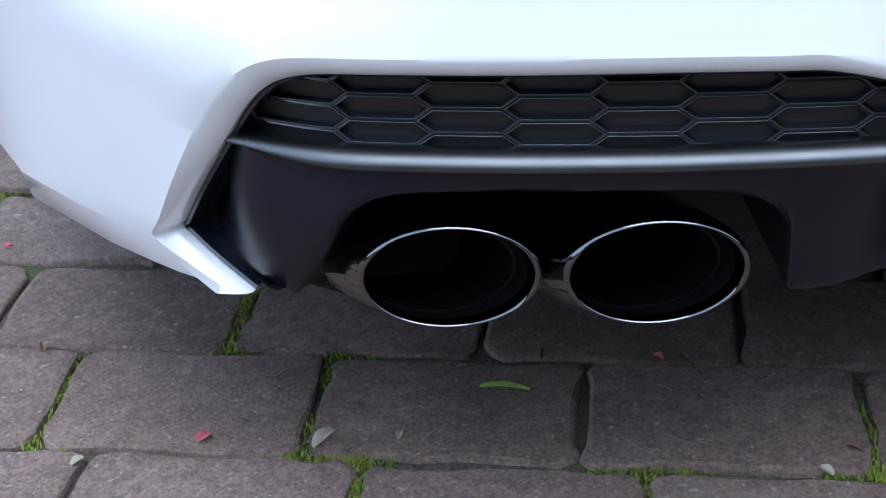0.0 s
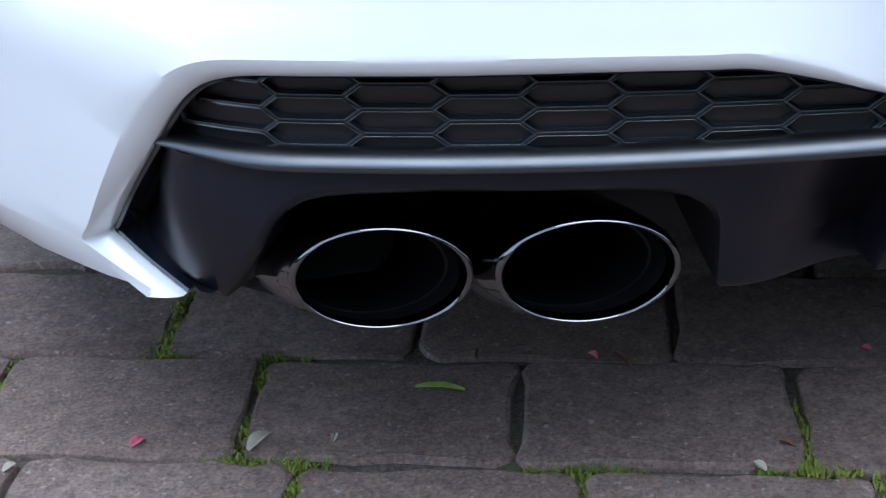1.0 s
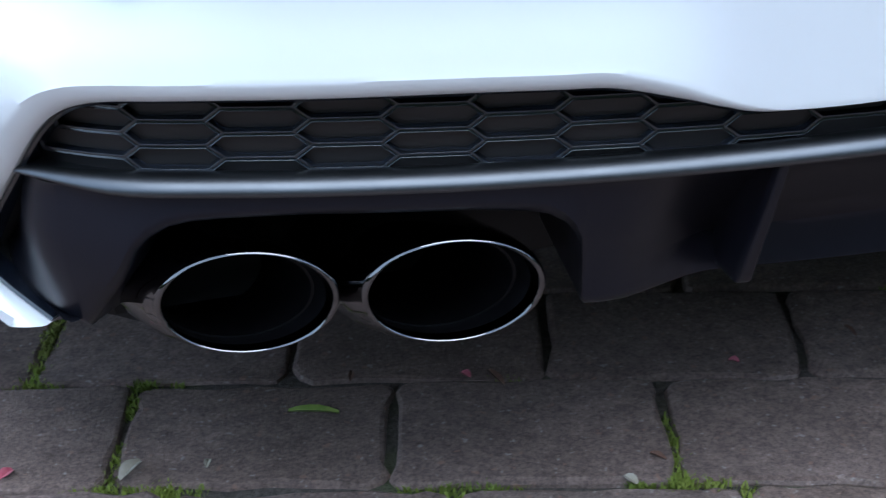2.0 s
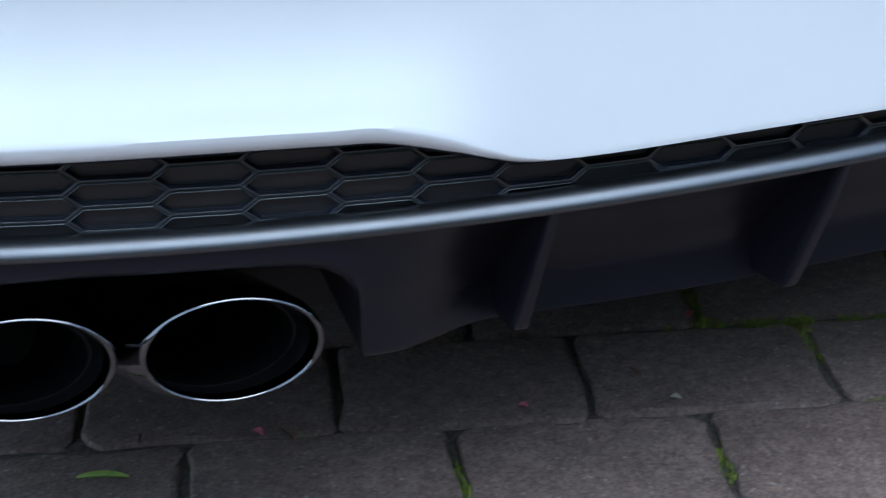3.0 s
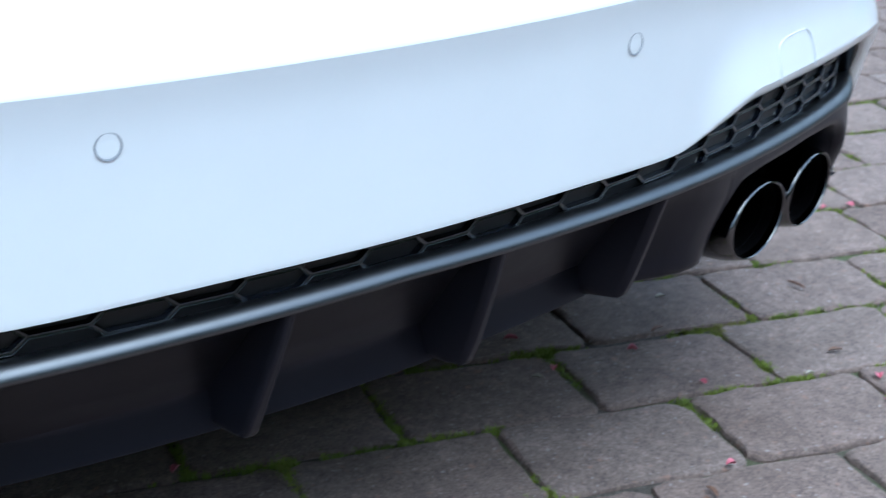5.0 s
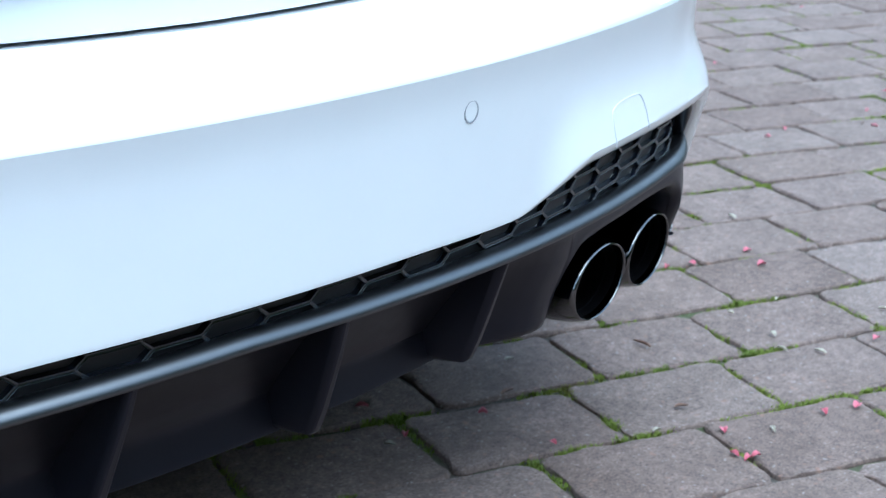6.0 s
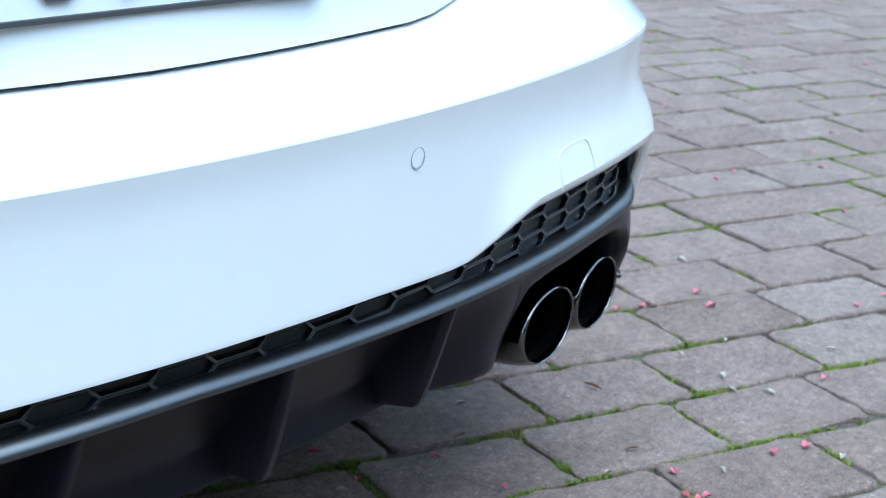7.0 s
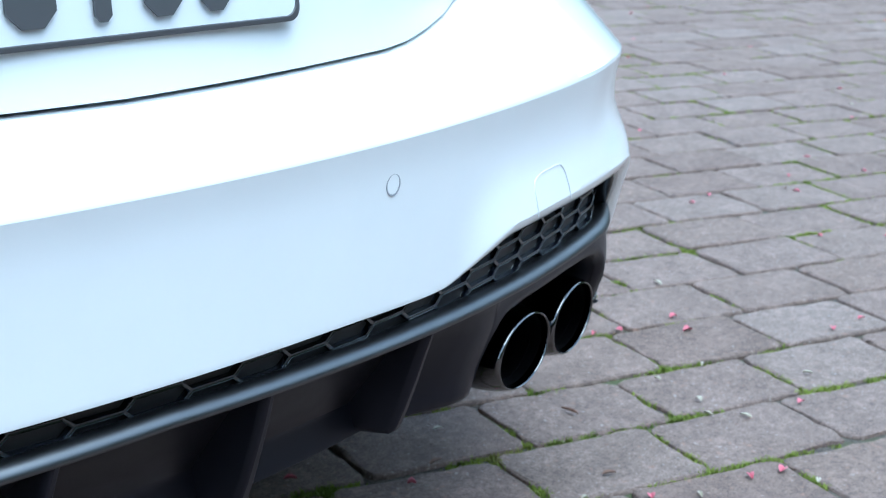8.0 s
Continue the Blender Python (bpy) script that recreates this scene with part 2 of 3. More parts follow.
OUTER = [(arc(x), CREASE) for x, z in RIDGE[:11]] + [(arc(.66), CREASE), (arc(.72), CREASE), (arc(.80), CREASE), (0.5 * (arc(.80) + ARC_END), CREASE), (ARC_END, CREASE),
         (ARC_END, .40), (ARC_END, .30), (ARC_END, .265), (ARC_END, .250), (ARC_END, .226), (ARC_END, .205)]
N = 127
edge = [(arc(max(0, p[0])), p[1]) for p in spline(EDGE, N)]
ridge = [(arc(max(0, p[0])), p[1]) for p in spline(RIDGE, N)]
outer = [tuple(p) for p in spline(OUTER, N)]


def skin_off(z):
    """How far the skin lies in from the plan line at a height."""
    return float(np.interp(z, [.19, .235, .245, .40, .46, .480, .4835, .487, .50, .515, .535, .56, .60, .70, .82],
                           [.040, .003, 0, 0, -.001, -.0045, -.005, -.0038, .006, .021, .044, .058, .070, .090, .115]))


def hollow(u, z):
    """The corners are drawn in a little above the flare."""
    return 0.008 * smooth01(u, arc(.54), arc(.65)) * smooth01(z, .385, .45) * (1 - .5 * smooth01(z, .47, .56))


SILL_TOP = [(0.8055, 0.2344, -0.0018), (0.852, 0.2316, -0.002), (0.9179, 0.2293, -0.003), (0.9622, 0.2254, -0.004), (1.03, .218, -.004), (1.35, .222, -.005), (ARC_END, .230, 0)]
SILL_FOOT = [(0.7485, 0.2112, 0.0032), (0.8038, 0.2063, 0.006), (0.8719, 0.2002, 0.01), (1.0700, .1780, .010), (1.35, .182, .006), (ARC_END, .190, .006)]


def sill(f):
    return [tuple(p) for p in (spline(SILL_TOP, 101)[round(f * 100)], spline(SILL_FOOT, 101)[round(f * 100)])]


def tuck_in(s):
    return 0.0153 * smooth01(s, 13.5, 18) + 0.0045 * smooth01(s, 18, 21)


def edge_off(s):
    return 0.004 - 0.008 * smooth01(s, 3, 6) + tuck_in(s)


def shell_rows(side):
    rows = []
    for k in range(N):
        s = k / (N - 1) * 21
        wing = smooth01(s, 3, 6)
        flare = 0.010 * wing + 0.004 * smooth01(s, 10, 13) - 0.004 * smooth01(s, 17, 19)
        tuck = tuck_in(s)
        rise = .667 * tuck
        (ue, ze), (ur, zr), (uo, zo) = edge[k], ridge[k], outer[k]
        oe = edge_off(s)
        row = [skin(side, ue, ze, 0.014 + tuck), skin(side, ue, ze, oe + .0012)]
        for f in (0.12, 0.45, 0.8):
            row.append(skin(side, ue + f * (ur - ue), ze + f * (zr - ze), oe * (1 - f) + (rise - flare) * f - .0012 * math.sin(math.pi * f)))
        row.append(skin(side, ur, zr, -flare + rise))
        for f in (0.03, 0.09, 0.17, 0.27, 0.40, 0.55, 0.72, 0.86, 0.96, 1.0):
            u, z = ur + f * (uo - ur), zr + f * (zo - zr)
            if s >= 18:
                (uc, zc, oc), (ub, zb, ob) = sill(f)
                k2 = (s - 18) / 3
                k2 = k2 * k2 * (3 - 2 * k2) * .4 + k2 * .6
                row.append(skin(side, uc + k2 * (ub - uc), zc + k2 * (zb - zc), oc + k2 * (ob - oc)))
                continue
            off = skin_off(max(z, .245)) + hollow(u, z) - flare * (1 - smooth01(f, -0.08, 0.52 + .40 * smooth01(s, 11, 15))) + rise * (1 - smooth01(f, 0, .6))
            if s > 12:
                # the face rolls out softly to the sill's ridge
                (uc, zc, oc), _foot = sill(f)
                first = 17.3 - 5.3 * smooth01(f, 0, .5)
                k2 = max(0.0, (s - first) / (18 - first))
                w, wo = k2 * k2 * (3 - 2 * k2), k2 * k2
                u, z, off = u + w * (uc - u), z + w * (zc - z), off + wo * (oc - off)
            row.append(skin(side, u, z, off))
        rows.append(row)
    return rows


left, right = shell_rows(-1), shell_rows(1)
verts, faces = sheet(left[::-1] + right[1:])
part("bumper", verts, faces, PAINT, car, "glossy white painted rear bumper", 28)

# the upper part of the bumper and the rear quarters, up to the boot lid's seam
def seam_z(u):
    return float(np.interp(u, [0, .10, .20, .268, .299, .331, .366, .400, .432, .460, .483, .505, .53], [.5335, .5345, .5360, .5370, .5395, .5450, .5530, .5640, .582, .606, .640, .70, .80])) - .0033


us = np.concatenate([np.linspace(0, .25, 40), np.linspace(.26, .54, 57), np.linspace(.56, ARC_END, 44)])
rows = []
for side, seq in ((-1, us[::-1]), (1, us[1:])):
    for u in seq:
        top = seam_z(u)
        zs = [CREASE, CREASE + .0035] + [CREASE + .0035 + f * (top - CREASE - .0035) for f in (.15, .32, .5, .7, .88, .97, 1.0)]
        under = smooth01(u, arc(.76), arc(.80))
        row = [skin(side, u, CREASE - .006 - .16 * under, .012 + .012 * under)] + [skin(side, u, z, skin_off(z) + hollow(u, z)) for z in zs]
        row[-1] = skin(side, u, top + .0005, skin_off(top) + hollow(u, top) + .002)
        row += [skin(side, u, top + (.05 if u > .52 else -.002), skin_off(top) + (.28 if u > .52 else .03))]
        rows.append(row)
verts, faces = sheet(rows)
part("rear_quarter", verts, faces, PAINT, car, "white bumper shoulder and rear quarters", 28)

# boot lid
def lid_off(z):
    return float(np.interp(z, [.53, .545, .56, .60, .70, .82, .90], [.046, .0505, .053, .058, .074, .105, .14]))


rows = []
lid_us = us[us <= .505]
for side, seq in ((-1, lid_us[::-1]), (1, lid_us[1:])):
    for u in seq:
        low = seam_z(u) + 0.0026
        blend = smooth01(u, .24, .40)
        zs = [low + f * (0.90 - low) for f in (0.0, .004, .012, .03, .055, .08, .11, .16, .3, .5, .75, 1.0)]
        row = [skin(side, u, zs[0] - .001, skin_off(low) + .03)]
        for i, z in enumerate(zs):
            off = (1 - blend) * lid_off(z) + blend * (skin_off(z) + .002)
            row.append(skin(side, u, z, off + (.002 if i == 0 else .0004 if i == 1 else 0)))
        row.append(skin(side, u, .93, .45))
        rows.append(row)
verts, faces = sheet(rows)
part("boot_lid", verts, faces, PAINT, car, "white boot lid", 28)

# ---- honeycomb grille ----
grille = tagged(new("grille"), "black honeycomb grille insert")
grille.parent = car
rows = [[at_x(x, z, .0230) for z in (lip_z(x) - .006, .335, .35, .37, .392)] for x in np.linspace(-.74, .74, 141)]
verts, faces = sheet(rows)
part("backing", verts, faces, BACKING, grille, "matt charcoal backing")
PITCH, RISE, SLANT = 0.0477, 0.0155, 0.0048


def bar(x0, z0, x1, z1, w=0.0028, front=0.0178, back=0.0234, n=1):
    """One flat-faced bar of the honeycomb, its ledge running back to the panel in the cell above."""
    out = []
    d = math.hypot(x1 - x0, z1 - z0)
    px, pz = -(z1 - z0) / d, (x1 - x0) / d
    if pz < 0:
        px, pz = -px, -pz
    h, c = w / 2, .0004
    prof = ((h + .0012, back), (h + .0006, back - .0002), (h + .0003, back - .0007), (h + .0001, back - .0016), (h, front + 2 * c), (h - .13 * c, front + .5 * c), (h - .5 * c, front + .13 * c), (h - c, front),
            (-h + .9 * c, front + .0001), (-h + .6 * c, front - .1 * c), (-h + .4 * c, front - .35 * c), (-h + .15 * c, front - .4 * c), (-h, front - .2 * c), (-h, back))
    for k in range(n + 1):
        x, z = x0 + (x1 - x0) * k / n, z0 + (z1 - z0) * k / n
        out.append([at_x(max(-.74, min(.74, x + px * q)), z + pz * q, o) for q, o in prof])
    return sheet(out)


pieces = []
for c in range(-14, 15):
    x = c * PITCH
    base = 0.3340 if c % 2 == 0 else 0.3265
    for r in range(-2, 4):
        lo = base + (r - .5) * RISE
        if abs(x) > 0.74 or lo < lip_z(x) - .0048 or lo > 0.384:
            continue
        half = PITCH / 2 - SLANT
        # the last cells run on straight to the ends of the opening
        left_end, right_end = (-.74 if c == -14 else x - half), (.74 if c == 14 else x + half)
        pieces.append(bar(left_end, lo, right_end, lo, n=3 if abs(c) < 14 else 5))
        if c < 14:
            pieces.append(bar(x + half, lo, x + half + 2 * SLANT, lo + RISE / 2))
        if c > -14:
            pieces.append(bar(x - half, lo, x - half - 2 * SLANT, lo + RISE / 2))
verts, faces = merge(*pieces)
part("honeycomb", verts, faces, GLOSS, grille, "gloss black honeycomb bars", 60)

# thin black seal along the white edge of the opening
rows = []
for side, seq in ((-1, range(N - 1, -1, -1)), (1, range(1, N))):
    for k in seq:
        u, z = edge[k]
        a, b = edge[max(k - 1, 0)], edge[min(k + 1, N - 1)]
        du, dz = b[0] - a[0], b[1] - a[1]
        d = math.hypot(du, dz) or 1
        nu, nz = dz / d, -du / d
        rows.append([skin(side, max(0, u + nu * q), z + nz * q, o + edge_off(k / (N - 1) * 21)) for q, o in ((-.0005, .006), (.0016, .0045), (.0032, .0060), (.0036, .020))])
verts, faces = sheet(rows)
part("opening_seal", verts, faces, GLOSS, car, "thin gloss black edge of the bumper opening")

rows = []
for side, seq in ((-1, range(N - 1, -1, -1)), (1, range(1, N))):
    for k in seq:
        u, z = edge[k]
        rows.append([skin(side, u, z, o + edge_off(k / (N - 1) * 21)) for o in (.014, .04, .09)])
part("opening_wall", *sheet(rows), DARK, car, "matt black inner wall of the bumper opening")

# ---- satin lip across the diffuser ----
LIP = [(.030, -.0050), (.0255, -.0034), (.019, -.0003), (.0150, .0011), (.0120, .0014), (.0092, .0010), (.0068, .0002), (.0048, -.0010), (.0031, -.0024), (.0018, -.0039), (.0009, -.0055), (.0005, -.0071), (.0008, -.0085), (.0020, -.0095), (.0045, -.0101), (.010, -.0107), (.04, -.0120)]
rows = []
for x in np.linspace(-.704, .704, 141):
    k = 1 - .55 * smooth01(abs(x), .64, .704)
    rows.append([at_x(x, lip_z(x) + dz * k, o * (1 if o > .0256 else k) + .004 * (1 - k)) for o, dz in LIP])
verts, faces = sheet(rows)
diffuser = tagged(new("diffuser"), "dark grey satin plastic diffuser with a lip and four fins")
diffuser.parent = car
part("lip", verts, faces, SATIN, diffuser, "satin grey lip, brighter copy of the panel material for its sky highlight", 40)

# ---- diffuser body ----
ARCH_X = [0.3925, 0.3932, 0.3946, 0.3982, 0.4038, 0.4138, 0.4265, 0.4577, 0.551, 0.5975, 0.6129, 0.6254, 0.6364, 0.6443, 0.6493, 0.6554, 0.6706, 0.6835]
ARCH_Z = [0.216, 0.2421, 0.26, 0.2705, 0.279, 0.286, 0.2894, 0.2923, 0.2926, 0.2914, 0.29, 0.2867, 0.2797, 0.2707, 0.2606, 0.2487, 0.2267, 0.2066]
MID = [(.006, -.0055), (.012, -.0085), (.024, -.014), (.045, -.036), (.066, -.066), (.081, -.089)]
body_xs = sorted(set([0.0, .04, .08, .12, .16, .20, .24, .27, .29, .305, .32, .335, .35, .365, .38, .39] + ARCH_X + [.44, .48, .5, .525, .575, 0.6845]))


def wing_off(a, z):
    """How deep the wing panel lies: gently hollow, drawn in towards its inner foot."""
    t = min(1.0, max(0.0, (lip_z(a) - .008 - z) / .100))
    side = smooth01(a, .54, .665)
    return .0060 + side * (.010 * smooth01(t, .3, 1.0) - .004 * math.sin(math.pi * t)) + .004 * (1 - side) * math.sin(math.pi * t ** .8) + .024 * smooth01(t, .15, 1.0) * (1 - smooth01(a, .40, .50))


def body_profile(x):
    a = abs(x)
    z0 = lip_z(x)
    bottom = .213 if a < .3925 else ARCH_Z[-1] if a > 0.6835 else float(np.interp(a, ARCH_X, ARCH_Z))
    k = smooth01(a, .295, .380)
    h = z0 - bottom
    mid = [(o, z0 + dz) for o, dz in MID] + [(.0812, .2345), (.0802, .2310), (.0768, .2150), (.0750, .2105), (.0745, .2080), (.080, .2065)]
    wing = [(.0035, z0 - .0065), (.0050, z0 - .0085)]
    roll = min(.010, .3 * h)
    for f in (.12, .32, .55, .78, 1.0):
        z = z0 - .008 - f * (h - .008 - roll)
        wing.append((wing_off(a, z) - .0015 * f * f, z))
    o = wing_off(a, bottom) - .0015
    for turned in (22, 45, 67, 88, 100):
        wing.append((o + roll * (1 - math.cos(radians(turned))), bottom + roll * (1 - math.sin(radians(turned)))))
    return [(m[0] * (1 - k) + w[0] * k, m[1] * (1 - k) + w[1] * k) for m, w in zip(mid, wing)]


xs = [-x for x in body_xs[::-1]] + body_xs[1:]
rows = [[at_x(x, z, o) for o, z in body_profile(x)] for x in xs]
# at both ends the panel rolls inwards to the vent: a convex turn that ends on the vent's blade
TURN = [(.7259, .285), (.7332, .2695), (.7392, .2564), (.7474, .2408), (.7539, .2215)]
turn_end = [tuple(p) for p in spline([(.7160, .3130), (.7205, .2990)] + TURN, 12)]


def turn(side):
    first = body_profile(0.6845)
    out = []
    for q in (.10, .2, .3, .4, .5, .6, .7, .8, .9, 1.0, 1.001):
        row = []
        for (o0, z0), (x2, z2) in zip(first, turn_end):
            x1, z1, o1 = .6845 + .8 * (x2 - .6845), z0 + .35 * (z2 - z0), o0 - .001
            a0, a1, a2 = (1 - q) ** 2, 2 * q * (1 - q), q * q
            row.append(at_x(side * (a0 * 0.6845 + a1 * x1 + a2 * x2), a0 * z0 + a1 * z1 + a2 * z2, a0 * o0 + a1 * o1 + a2 * (.048 if q <= 1 else .090)))
        out.append(row)
    return out


rows = turn(-1)[::-1] + rows + turn(1)
verts, faces = sheet(rows)
part("diffuser_body", verts, faces, PLASTIC, diffuser, "dark grey satin plastic panel with twin exhaust arches", 38)

# inner walls of the two exhaust arches
for side in (-1, 1):
    rows = []
    for x, z in zip(ARCH_X, ARCH_Z):
        o = wing_off(x, z) + .0105
        sx, sz = (x - .535) / .145, (z - .213) / .08
        row = []
        for f in (0, .15, .5, 1.0):
            row.append(at_x(side * (x - .012 * sx * f), z + .0004 - .004 * f * sz, o + .105 * f))
        rows.append(row)
    verts, faces = sheet(rows)
    part("arch_lining", verts, faces, PLASTIC, diffuser, "dark plastic lining of an exhaust arch", 60)


# ledge and blade in the vent beside each wing
BLADE = [(0.7539, 0.2207, 0.048), (0.7408, 0.2158, 0.042), (0.7248, 0.2115, 0.034), (0.7082, 0.2113, 0.022), (0.6907, 0.2162, 0.006)]
FOOT = [(0.7884, 0.1956, 0.06), (0.7801, 0.1874, 0.06), (0.7669, 0.1798, 0.06), (0.7521, 0.174, 0.058), (0.7386, 0.1707, 0.056)]
for side in (-1, 1):
    rows = [[at_x(side * (x0 + f * (x1 - x0)), z0 + f * (z1 - z0), o0 + f * (o1 - o0) + .006 * math.sin(math.pi * f)) for f in (0, .3, .7, 1)] for (x0, z0, o0), (x1, z1, o1) in zip(BLADE, FOOT)]
    part("vent_ledge", *sheet(rows), PLASTIC, diffuser, "sloping ledge at the foot of the side vent")
    rows = [[at_x(side * (x + dx), z + dz, o + do) for dx, dz, do in ((.0015, -.002, .004), (.001, .0006, .0005), (-.001, .0008, 0), (-.003, -.001, .002), (-.012, -.004, .03))] for x, z, o in BLADE]
    part("vent_blade", *sheet(rows), PLASTIC, diffuser, "thin raised blade in the side vent")
    # black sheet in place of the vent's unlit depth
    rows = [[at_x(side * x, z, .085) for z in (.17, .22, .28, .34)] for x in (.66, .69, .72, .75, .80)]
    part("vent_depth_shade", *sheet(rows), DARK, diffuser, "black back of the side vent")

# ---- fins ----
def fin(x0):
    # outline in (off, z), from the lip down to the foot; the foot is thicker than the top
    top = lip_z(x0)
    side_line = [(.0015, top - .0045), (.0095, .296), (.0195, .268), (.0300, .240), (.0365, .2245), (.0395, .2180), (.0435, .2145), (.051, .2130), (.072, .2095), (.090, .2070), (.115, .2160), (.115, top - .012)]
    half = [.0030, .0033, .0037, .0042, .0046, .0048, .0050, .0052, .0056, .0060, .0070, .0040]
    q = .0016

    def across(z):
        return x0 - math.copysign(.009, x0) * smooth01(z, .205, top + .02)

    rows = []
    for (o, z), h in zip(side_line, half):
        x = across(z)
        rows.append([at_x(x - h - .001, z, o + .008), at_x(x - h, z, o + q), at_x(x - h + .4 * q, z, o + .4 * q), at_x(x - h + q, z, o),
                     at_x(x + h - q, z, o), at_x(x + h - .4 * q, z, o + .4 * q), at_x(x + h, z, o + q), at_x(x + h + .001, z, o + .008)])
    v, f = sheet(rows)
    # flanks back to the panel
    for sgn, col in ((-1, 0), (1, 7)):
        net = []
        for row, (o, z), h in zip(rows, side_line, half):
            net.append([row[col]] + [at_x(across(z) + sgn * (h + .001 + .008 * d * smooth01(top - z, .005, .09)), min(z + .002 * d, top - .01), o + .008 + d * (max(.1, o + .01) - o - .008)) for d in (.35, .7, 1.0)])
        v, f = merge((v, f), sheet(net))
    return v, f


for x0 in (-.289, -.098, .098, .289):
    verts, faces = fin(x0)
    part("fin", verts, faces, PLASTIC, diffuser, "", 30)

# ---- tailpipes ----
def tailpipe(cx, cy, cz, yaw):
    a, b = .0535, .0365
    prof_out = [(.19, 1.10), (.12, 1.12), (.07, 1.135), (.045, 1.135), (.030, 1.120), (.020, 1.096), (.013, 1.067), (.0085, 1.040), (.0055, 1.017), (.0036, 1.004), (.0016, .986), (.0004, .967), (0, .946), (.0004, .930), (.0015, .917), (.0032, .908), (.0060, .903), (.010, .900)]
    n = 72
    ring = [(math.cos(2 * math.pi * k / n), math.sin(2 * math.pi * k / n)) for k in range(n)]
    m = pose(cx, cy, cz, -3, math.copysign(4, cx), 0)
    shear = math.tan(radians(yaw))
    slash = 0.10

    def at(d, s, c, w):
        back = max(0.0, d - .004)
        return tuple(m @ Vector((c * a * s + math.copysign(.24, cx) * back, d + shear * c * a * s - slash * w * b * (1 if d < .05 else 0), w * (b - (1 - s) * a * .6 if s > .5 else b * s) - .15 * back)))

    rows = [[at(d, s, c, w) for c, w in ring] for d, s in prof_out]
    pipe = part("tailpipe", *sheet(rows, True), CHROME, car, "black chrome oval tailpipe", 50)
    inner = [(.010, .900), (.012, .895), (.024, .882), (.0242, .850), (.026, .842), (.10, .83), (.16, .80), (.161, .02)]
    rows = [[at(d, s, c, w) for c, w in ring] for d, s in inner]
    part("inner_sleeve", *sheet(rows, True), SLEEVE_SHADE, pipe, "sooty black inner sleeve", 40)
    return pipe


for side in (-1, 1):
    tailpipe(side * .4650, .0630, .2385, side * 14)
    tailpipe(side * .5825, .0980, .2340, side * 17)

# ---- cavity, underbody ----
# sheets coloured black to give the shade behind the tailpipes
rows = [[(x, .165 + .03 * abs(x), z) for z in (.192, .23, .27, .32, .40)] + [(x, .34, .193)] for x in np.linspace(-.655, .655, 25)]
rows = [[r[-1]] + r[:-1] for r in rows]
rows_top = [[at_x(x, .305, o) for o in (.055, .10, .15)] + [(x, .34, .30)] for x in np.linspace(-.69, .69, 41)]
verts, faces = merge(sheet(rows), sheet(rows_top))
part("exhaust_cavity_shade", verts, faces, DARK, car, "black sheets standing in for the unlit depth behind the tailpipes")
rows = [[(x, y, .213 - (.065 if .4 < y < 3.9 else 0)) for y in (.30, .45, .9, 1.6, 2.6, 3.6, 4.0, 4.2)] for x in np.linspace(-.78, .78, 9)]
verts, faces = sheet(rows)
part("underbody", verts, faces, DARK, car, "black underbody tray")

# ---- rest of the body ----
STATIONS = [(.24, .66, .26, .80, .50, .86), (.42, .79, .24, .86, .60, .93), (.62, .855, .22, .90, .62, .97), (.95, .872, .20, .92, .60, 1.05), (1.5, .875, .20, .93, .56, 1.34),
            (2.2, .878, .20, .92, .56, 1.39), (2.9, .875, .20, .92, .55, 1.27), (3.4, .865, .20, .90, .60, .97), (4.0, .84, .22, .82, .55, .86), (4.32, .70, .26, .68, .45, .72)]
rows = []
for y, hw, zb, belt, ht, top in [tuple(p) for p in spline(STATIONS, 46)]:
    half = [(0, zb), (hw - .06, zb), (hw, zb + .07), (hw + .004, (zb + belt) / 2), (hw - .01, belt - .03), (hw - .05, belt), (ht + .03, top - .05), (ht - .04, top - .01), (0, top)]
    rows.append([(-x, y, z) for x, z in half[::-1]] + [(x, y, z) for x, z in half[1:-1]])
verts, faces = sheet(rows, True)
faces += [tuple(range(len(rows[0]))), tuple(range(len(verts) - len(rows[0]), len(verts)))]
part("body_shell", verts, faces, PAINT, car, "white body shell", 40)


def wheel(x, y):
    hub = new("wheel")
    hub.parent = car
    prof = [(.215, -.10), (.30, -.112), (.318, -.09), (.321, 0), (.318, .09), (.30, .112), (.215, .10)]
    n = 48
    rows = [[(x + w, y + r * math.cos(2 * math.pi * k / n), .321 + r * math.sin(2 * math.pi * k / n)) for k in range(n)] for r, w in prof]
    part("tyre", *sheet(rows, True), RUBBER, hub, "black rubber tyre")
    prof = [(.215, -.10), (.20, -.06), (.06, -.05), (.0, -.055), (.0, .055), (.06, .05), (.20, .06), (.215, .10)]
    rows = [[(x + w, y + r * math.cos(2 * math.pi * k / n), .321 + r * math.sin(2 * math.pi * k / n)) for k in range(n)] for r, w in prof]
    part("rim", *sheet(rows, True), ALLOY, hub, "grey alloy rim")
    tagged(hub, "wheel with black tyre")


for x in (-.755, .755):
    for y in (.98, 3.6):
        wheel(x, y)

